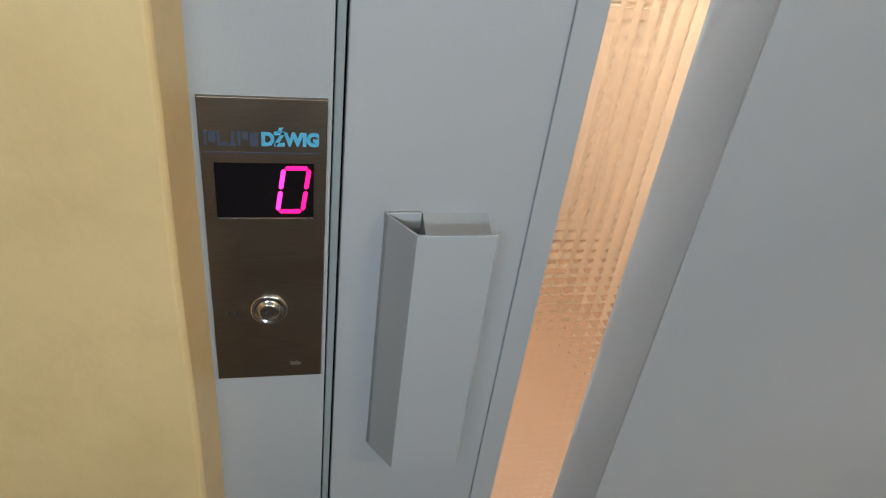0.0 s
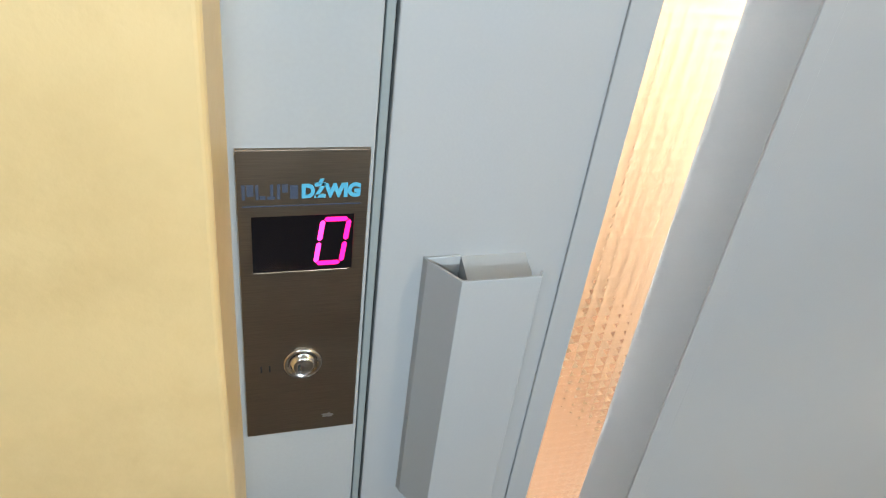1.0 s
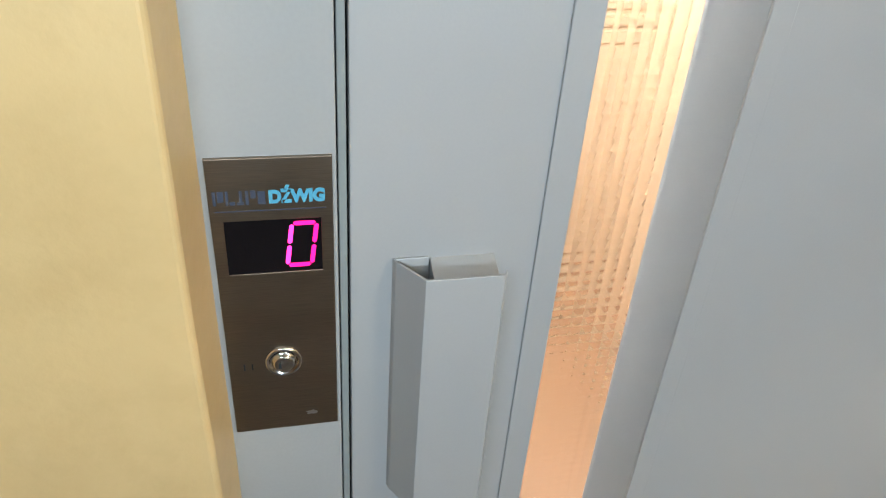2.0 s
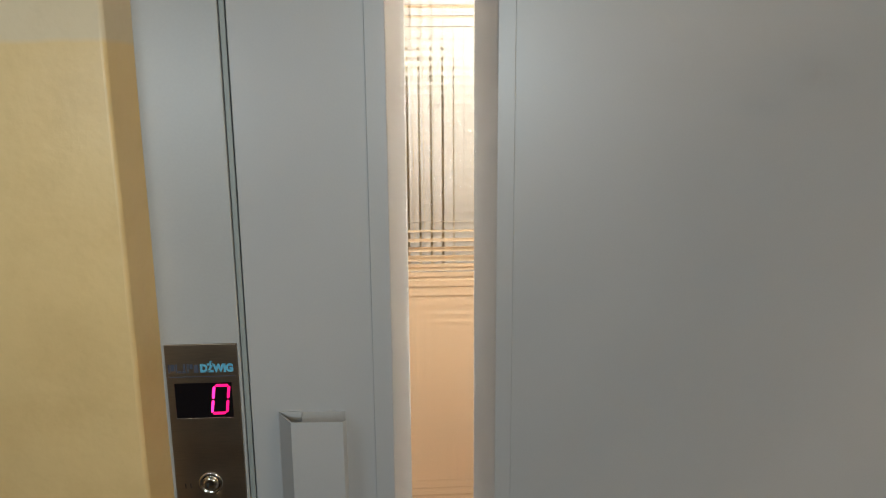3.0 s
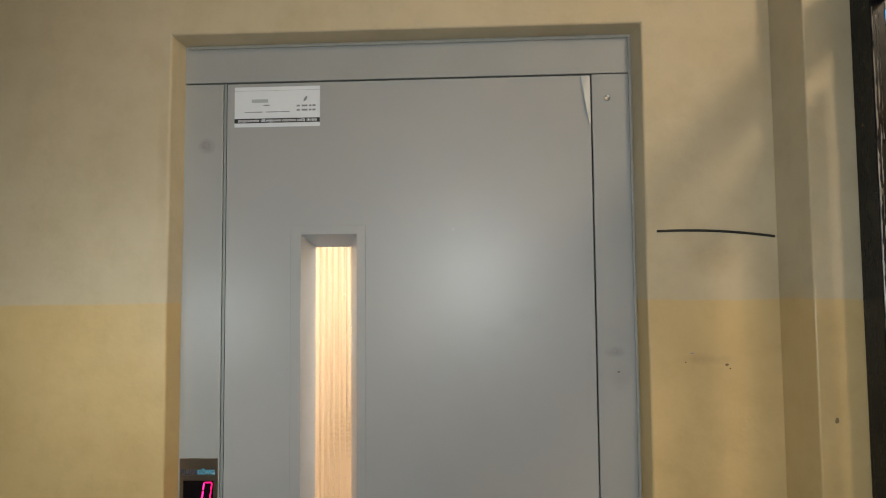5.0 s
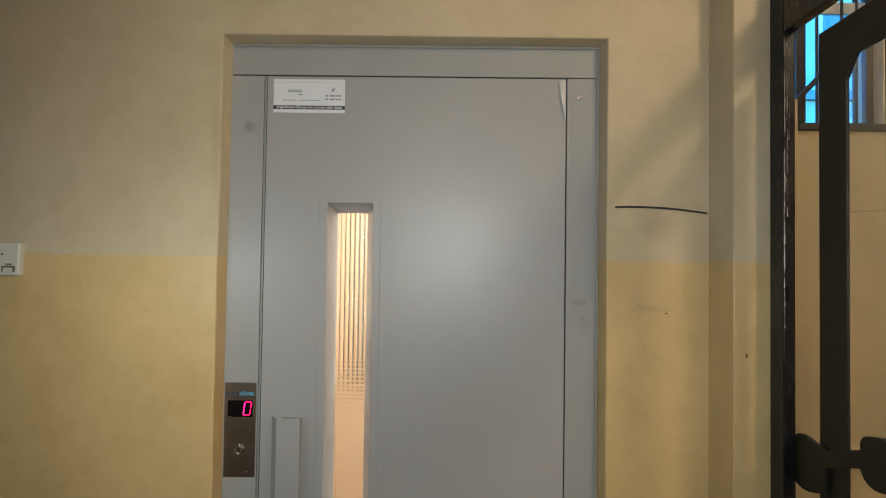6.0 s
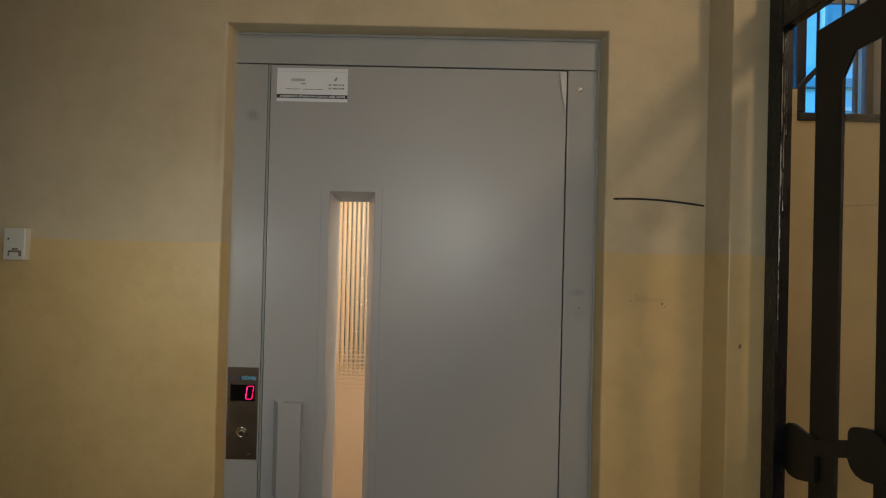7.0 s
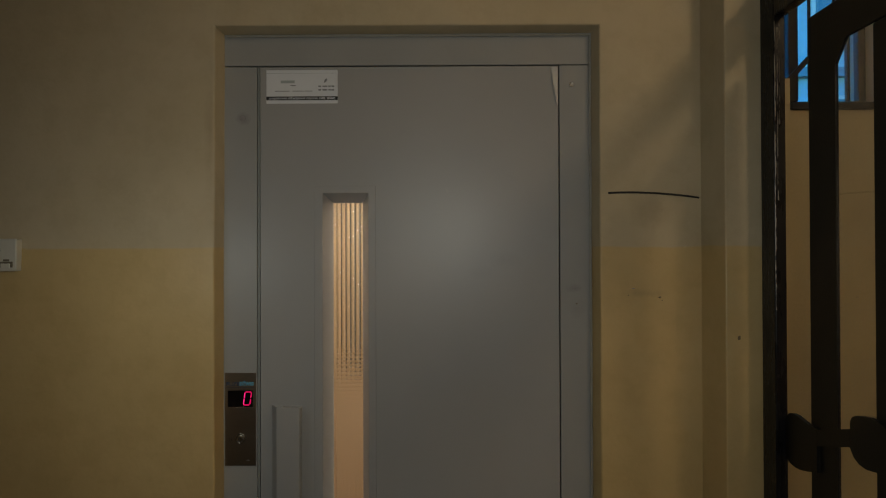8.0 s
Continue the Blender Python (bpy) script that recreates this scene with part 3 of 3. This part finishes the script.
def lift_door():
    d = thing("lift_door", "closed grey enamelled steel lift door with a narrow window", "lift door", (0.4, 0.02, -0.03))
    part("leaf", ring(bmesh.new(), (0.0004, 0.7993, -0.03, 1.9985), WIN_IN, 0.0, 0.05, 0.0012, WIN_BACK), GREY, d)
    trim = part("window_trim", ring(bmesh.new(), WIN_OUT, WIN_IN, -0.0022, 0.0004, 0.0010), GREY, d, "slightly raised grey window surround")
    pane = new("glass_pane", pattern_glass())
    pane.parent = d
    pane.location = -Vector(d.location)
    pane["label"] = "cast patterned glass lit from the cabin"
    pane.visible_shadow = False
    # pull handle: one folded sheet, open above, below and on the far side, on a flange against the leaf
    z0, z1, dep = 0.8420, 1.0935, -0.0335
    h = part("handle", prism(bmesh.new(), [(0.0318, 0.0), (0.0335, -0.0065), (0.0510, dep), (0.1105, dep), (0.1140, dep + 0.0060), (0.1126, dep + 0.0068),
                                           (0.1099, dep + 0.0016), (0.0520, dep + 0.0016), (0.0350, -0.0060), (0.0335, 0.0)], z0, z1, 0.0004), GREY, d, "folded sheet-metal pull handle")
    part("flange", boxed(0.0340, 0.0595, -0.0026, 0.0, z0, z1, bevel=0.0006), GREY, h)
    # Sloped filler added in the open pocket, to catch light instead of going dark.
    bm = bmesh.new()
    v = [bm.verts.new((x, y, z)) for x in (0.0605, 0.1108) for y, z in ((0.0, z0 + 0.004), (dep + 0.0017, z0 + 0.004), (dep + 0.0017, z1 - 0.0150), (0.0, z1 - 0.0020))]
    for q in ((0, 1, 2, 3), (4, 5, 6, 7), (0, 1, 5, 4), (1, 2, 6, 5), (2, 3, 7, 6), (3, 0, 4, 7)):
        bm.faces.new([v[k] for k in q])
    part("pocket_filler", bm, GREY, h)
    # a paler strip added to stand for the leaf's bent upper corner
    bm = bmesh.new()
    rows = []
    for k in range(9):
        s = k / 8
        z = 1.9955 - 0.105 * s
        rows.append((bm.verts.new((0.7985, -0.0008, z)), bm.verts.new((0.7985 - 0.021 * (1 - s) ** 0.6, -0.0010 - 0.0025 * math.sin(3.1 * s), z)),
                     bm.verts.new((0.7985 - 0.018 * (1 - s) ** 0.7, -0.0025 - 0.004 * math.sin(3.1 * s), z - 0.002))))
    for a, b in zip(rows, rows[1:]):
        bm.faces.new((a[0], a[1], b[1], b[0]))
        bm.faces.new((a[1], a[2], b[2], b[1]))
    bent_flap = part("bent_corner_flap", bm, BENT_CORNER, d, "paler strip added for the bent, dented door corner")
    bent_flap.modifiers.new("thickness", "SOLIDIFY").thickness = 0.0006
    part("speck", turned(bmesh.new(), (0.500, 0.0, 1.668), [(0.0012, -0.0005), (0.0009, 0.0006)], 8), PLASTIC, d)


lift_door()


def text_mesh(name, body, size, where, material, parent, bold=0.0, width=None):
    cu = bpy.data.curves.new(name, "FONT")
    cu.body, cu.size, cu.extrude, cu.offset = body, size, 0.0002, bold
    tmp = bpy.data.objects.new(name, cu)
    scene.collection.objects.link(tmp)
    bpy.context.view_layer.update()
    me = bpy.data.meshes.new_from_object(tmp.evaluated_get(bpy.context.evaluated_depsgraph_get()))
    bpy.data.objects.remove(tmp)
    xs = [v.co.x for v in me.vertices]
    k = width / (max(xs) - min(xs)) if width else 1.0
    me.transform(Matrix.Translation(where) @ Euler((radians(90), 0, 0)).to_matrix().to_4x4() @ Matrix.Diagonal((k, 1, 1, 1)) @ Matrix.Translation((-min(xs), 0, 0)))
    me.materials.clear()
    me.materials.append(material)
    ob = new(name, me)
    ob.parent = parent
    off, up = Vector((0, 0, 0)), parent
    while up:
        off += Vector(up.location)
        up = up.parent
    ob.location = -off
    return ob


def call_panel():
    c = thing("lift_call_panel", "brushed steel lift call panel with a lit pink zero", "call panel", (-0.056, 0.0, 1.05))
    x0, x1, z0, z1 = -0.0975, -0.0150, 0.9285, 1.1755
    face = part("plate", ring(bmesh.new(), (x0, x1, z0, z1), (-0.0893, -0.0235, 1.0850, 1.1285), -0.0030, 0.0, 0.0004), STEEL, c, "brushed steel face plate")
    disp = part("display", boxed(-0.0893, -0.0235, -0.0024, -0.0008, 1.0850, 1.1285), BLACK_WINDOW, c, "dark smoked display window")
    # seven-segment figure, leaning to the right
    cx, cz, w, h, t = -0.0374, 1.1076, 0.0172, 0.0345, 0.0031
    lean = 0.13

    def seg(a, b, material, grow=1.0):
        (ax, az), (bx, bz) = a, b
        d = Vector((bx - ax, bz - az)).normalized()
        n = Vector((-d.y, d.x)) * t * 0.5 * grow
        p, q = Vector((ax, az)) + d * 0.0007, Vector((bx, bz)) - d * 0.0007
        e = d * t * 0.45
        pts = [p, p + e + n, q - e + n, q, q - e - n, p + e - n]
        out = [(cx + v.x + lean * v.y, cz + v.y) for v in pts]
        part("segment", slab(bmesh.new(), out, -0.0030, -0.0024), material, disp)
    hw, hh = w / 2, h / 2
    seg((-hw, hh), (hw, hh), LED)
    seg((-hw, 0), (-hw, hh), LED_CORE)
    seg((hw, 0), (hw, hh), LED)
    seg((-hw, -hh), (-hw, 0), LED_CORE)
    seg((hw, -hh), (hw, 0), LED)
    seg((-hw, -hh), (hw, -hh), LED)
    b = part("button", turned(bmesh.new(), (-0.0560, -0.003, 1.0010), [(0.0145, -0.001), (0.0145, 0.0012), (0.0130, 0.0024), (0.0112, 0.0020), (0.0104, 0.0008), (0.0088, 0.0008), (0.0082, 0.0040), (0.0066, 0.0050), (0.0035, 0.0044), (0.0008, 0.0040)]), CHROME, c, "round polished steel push button", smooth=True)
    part("button_mark", boxed(-0.0600, -0.0580, -0.0080, -0.0074, 0.9975, 1.0030), SEAL, b)
    text_mesh("lettering", "DŹWIG", 0.0128, (-0.0580, -0.0033, 1.1425), LETTER_BLUE, c, bold=0.0008, width=0.0376)
    # the first half of the maker's mark, rubbed dark
    for a, wd, z0, z1 in ((-0.0945, 0.0020, 1.1415, 1.1520), (-0.0915, 0.0042, 1.1440, 1.1520), (-0.0862, 0.0018, 1.1415, 1.1520), (-0.0838, 0.0036, 1.1415, 1.1440),
                          (-0.0790, 0.0046, 1.1415, 1.1436), (-0.0772, 0.0018, 1.1436, 1.1520), (-0.0732, 0.0020, 1.1415, 1.1520), (-0.0700, 0.0036, 1.1462, 1.1520), (-0.0652, 0.0050, 1.1415, 1.1512)):
        part("logo_bar", boxed(a, a + wd, -0.0033, -0.0030, z0, z1), LETTER_DARK, c)
    part("logo_bar", boxed(-0.0945, -0.0200, -0.0032, -0.0030, 1.1362, 1.1370), LETTER_DARK, c)
    for a in (-0.0865, -0.0805):
        part("scratch_mark", boxed(a, a + 0.0011, -0.0033, -0.0030, 0.9950, 1.0010), SEAL, c)
    part("scratch_mark", blob(bmesh.new(), -0.036, -0.0030, 0.943, 0.012, 0.006, 9, depth=0.0002), SCREW, c)
    c.location += Vector((0.0035, 0.0, 0.0045))


call_panel()


def door_label():
    s = thing("door_sticker", "white printed service label stuck to the lift door", "sticker", (0.114, 0.0, 1.945))
    x0, x1, z0, z1 = 0.0175, 0.2085, 1.9005, 1.9905
    part("paper", boxed(x0, x1, -0.0008, 0.0, z0, z1), PAPER, s)
    part("black_band", boxed(x0, x1, -0.0011, -0.0008, 1.9095, 1.9195), INK_BLACK, s)
    text_mesh("lettering", "pogotowie dźwigowe czynne całą dobę", 0.0090, (0.0262, -0.0014, 1.9122), PAPER, s, bold=0.0002, width=0.176)
    part("logo_bar", boxed(0.056, 0.093, -0.0010, -0.0008, 1.9550, 1.9625), INK_GREEN, s)
    part("text_bar", boxed(0.082, 0.096, -0.0010, -0.0008, 1.9475, 1.9500), INK, s)
    for a, b in ((0.041, 0.080), (0.088, 0.118), (0.120, 0.141)):
        part("text_bar", boxed(a, b, -0.0010, -0.0008, 1.9330, 1.9348), INK, s)
    for z in (1.9440, 1.9345):
        for a, b in ((0.157, 0.164), (0.168, 0.181), (0.184, 0.190), (0.192, 0.199)):
            part("text_bar", boxed(a, b, -0.0010, -0.0008, z + 0.0006, z + 0.0046), INK, s)
    part("phone_mark", slab(bmesh.new(), [(0.172, 1.956), (0.178, 1.958), (0.181, 1.966), (0.178, 1.968), (0.173, 1.962)], -0.0010, -0.0008), INK, s)
    part("fold_line", boxed(x0, x1, -0.00095, -0.0008, 1.9815, 1.9822), INK_GREEN, s)


door_label()


# ---- the lift cabin behind the window ----
def cabin():
    x0, x1, y0, y1, z1 = -0.12, 0.95, 0.085, 1.45, 2.15
    structure("cabin_floor", boxed(x0, x1, y0, y1, -0.045, -0.035), CABIN_FLOOR, "worn beige lino floor of the lift cabin", "floor")
    structure("cabin_ceiling", boxed(x0, x1, y0, y1, z1, z1 + 0.04), CEIL, "pale lift cabin ceiling", "ceiling")
    structure("cabin_wall_west", boxed(x0 - 0.04, x0, y0, y1, -0.045, z1), CABIN_PANEL, "beige laminate cabin wall")
    structure("cabin_wall_east", boxed(x1, x1 + 0.04, y0, y1, -0.045, z1), CABIN_PANEL, "beige laminate cabin wall")
    structure("cabin_wall_north", boxed(x0 - 0.04, x1 + 0.04, y1, y1 + 0.04, -0.045, z1 + 0.04), CABIN_PANEL, "beige laminate rear cabin wall")
    structure("cabin_lintel", boxed(-0.12, 0.95, 0.071, 0.0845, 1.985, z1), CABIN_PANEL, "beige strip over the cabin entrance", "trim")
    structure("baseboard", boxed(x0, x1, y1 - 0.015, y1, -0.035, 0.035, bevel=0.002), CABIN_TRIM, "dark brown cabin baseboard", "baseboard")
    m = thing("cabin_mirror", "wall mirror above a trim rail in the lift cabin", "mirror", (0.4, y1, 0.98))
    part("mirror_glass", boxed(-0.02, 0.86, y1 - 0.006, y1, 0.985, 1.98), MIRROR, m)
    part("rail", boxed(-0.10, 0.93, y1 - 0.022, y1, 0.925, 0.984, bevel=0.004), CABIN_TRIM, m, "brown trim rail")
    lamp = thing("cabin_lamp", "round ceiling lamp of the lift cabin", "lamp", (0.42, 0.74, z1))
    part("rim", turned_down((0.42, 0.74, z1), 0.20, 0.02), PVC, lamp)


def turned_down(c, r, h, n=32):
    bm = bmesh.new()
    rows = [[bm.verts.new((c[0] + q * math.cos(6.28318 * k / n), c[1] + q * math.sin(6.28318 * k / n), c[2] - d)) for k in range(n)] for q, d in ((r, 0), (r, h), (r - 0.015, h), (r - 0.015, 0.004))]
    for a, b in zip(rows, rows[1:]):
        for k in range(n):
            bm.faces.new((a[k], a[(k + 1) % n], b[(k + 1) % n], b[k]))
    return bm


cabin()


# ---- small things on the walls ----
def light_switch():
    WALL_Y = -0.054
    s = thing("wall_switch", "off-white plastic push switch on the painted wall", "switch", (-0.651, WALL_Y, 1.496))
    part("body", slab(bmesh.new(), [(-0.680, 1.454), (-0.623, 1.454), (-0.621, 1.538), (-0.678, 1.538)], WALL_Y - 0.026, WALL_Y, 0.003), PLASTIC, s)
    part("hole", turned(bmesh.new(), (-0.6655, WALL_Y - 0.026, 1.509), [(0.0032, -0.001), (0.0026, 0.0004)], 12), INK_BLACK, s)
    part("recess", boxed(-0.666, -0.631, WALL_Y - 0.0268, WALL_Y - 0.0255, 1.464, 1.479), PLASTIC_GREY, s)
    part("push_button", boxed(-0.660, -0.637, WALL_Y - 0.031, WALL_Y - 0.0268, 1.462, 1.474, bevel=0.0015), PLASTIC, s)
    part("pull_slot", boxed(-0.655, -0.640, WALL_Y - 0.0275, WALL_Y - 0.026, 1.480, 1.485), PLASTIC_GREY, s)
    s.location += Vector((0.0145, 0.0, 0.001))


light_switch()


def wall_cable():
    pts = []
    for k in range(25):
        s = k / 24
        pts.append((0.921 + 0.236 * s, WALL_Y - 0.002, 1.6535 - 0.0135 * s + 0.0145 * s * (1 - s) * 1.6))
    return tagged(link_mesh("cable_stub", tube(bmesh.new(), pts, 0.0026), CABLE, True), "short black cable fixed along the cream wall", "cable")


wall_cable()


def wall_mark(x, y, z, w, h, seed, material=STAIN):
    return tagged(link_mesh("wall_chip", blob(bmesh.new(), x, y, z, w, h, seed, depth=0.0006), material), "small dark chip in the wall paint", "chip", group="chips in the wall paint")


wall_mark(1.219, -0.145, 1.286, 0.009, 0.015, 11)
wall_mark(1.054, WALL_Y, 1.381, 0.009, 0.007, 12)
wall_mark(1.060, WALL_Y, 1.373, 0.005, 0.004, 13)
wall_mark(0.985, WALL_Y, 1.404, 0.011, 0.003, 14, SMUDGE)
wall_mark(0.972, WALL_Y, 1.386, 0.004, 0.004, 15)
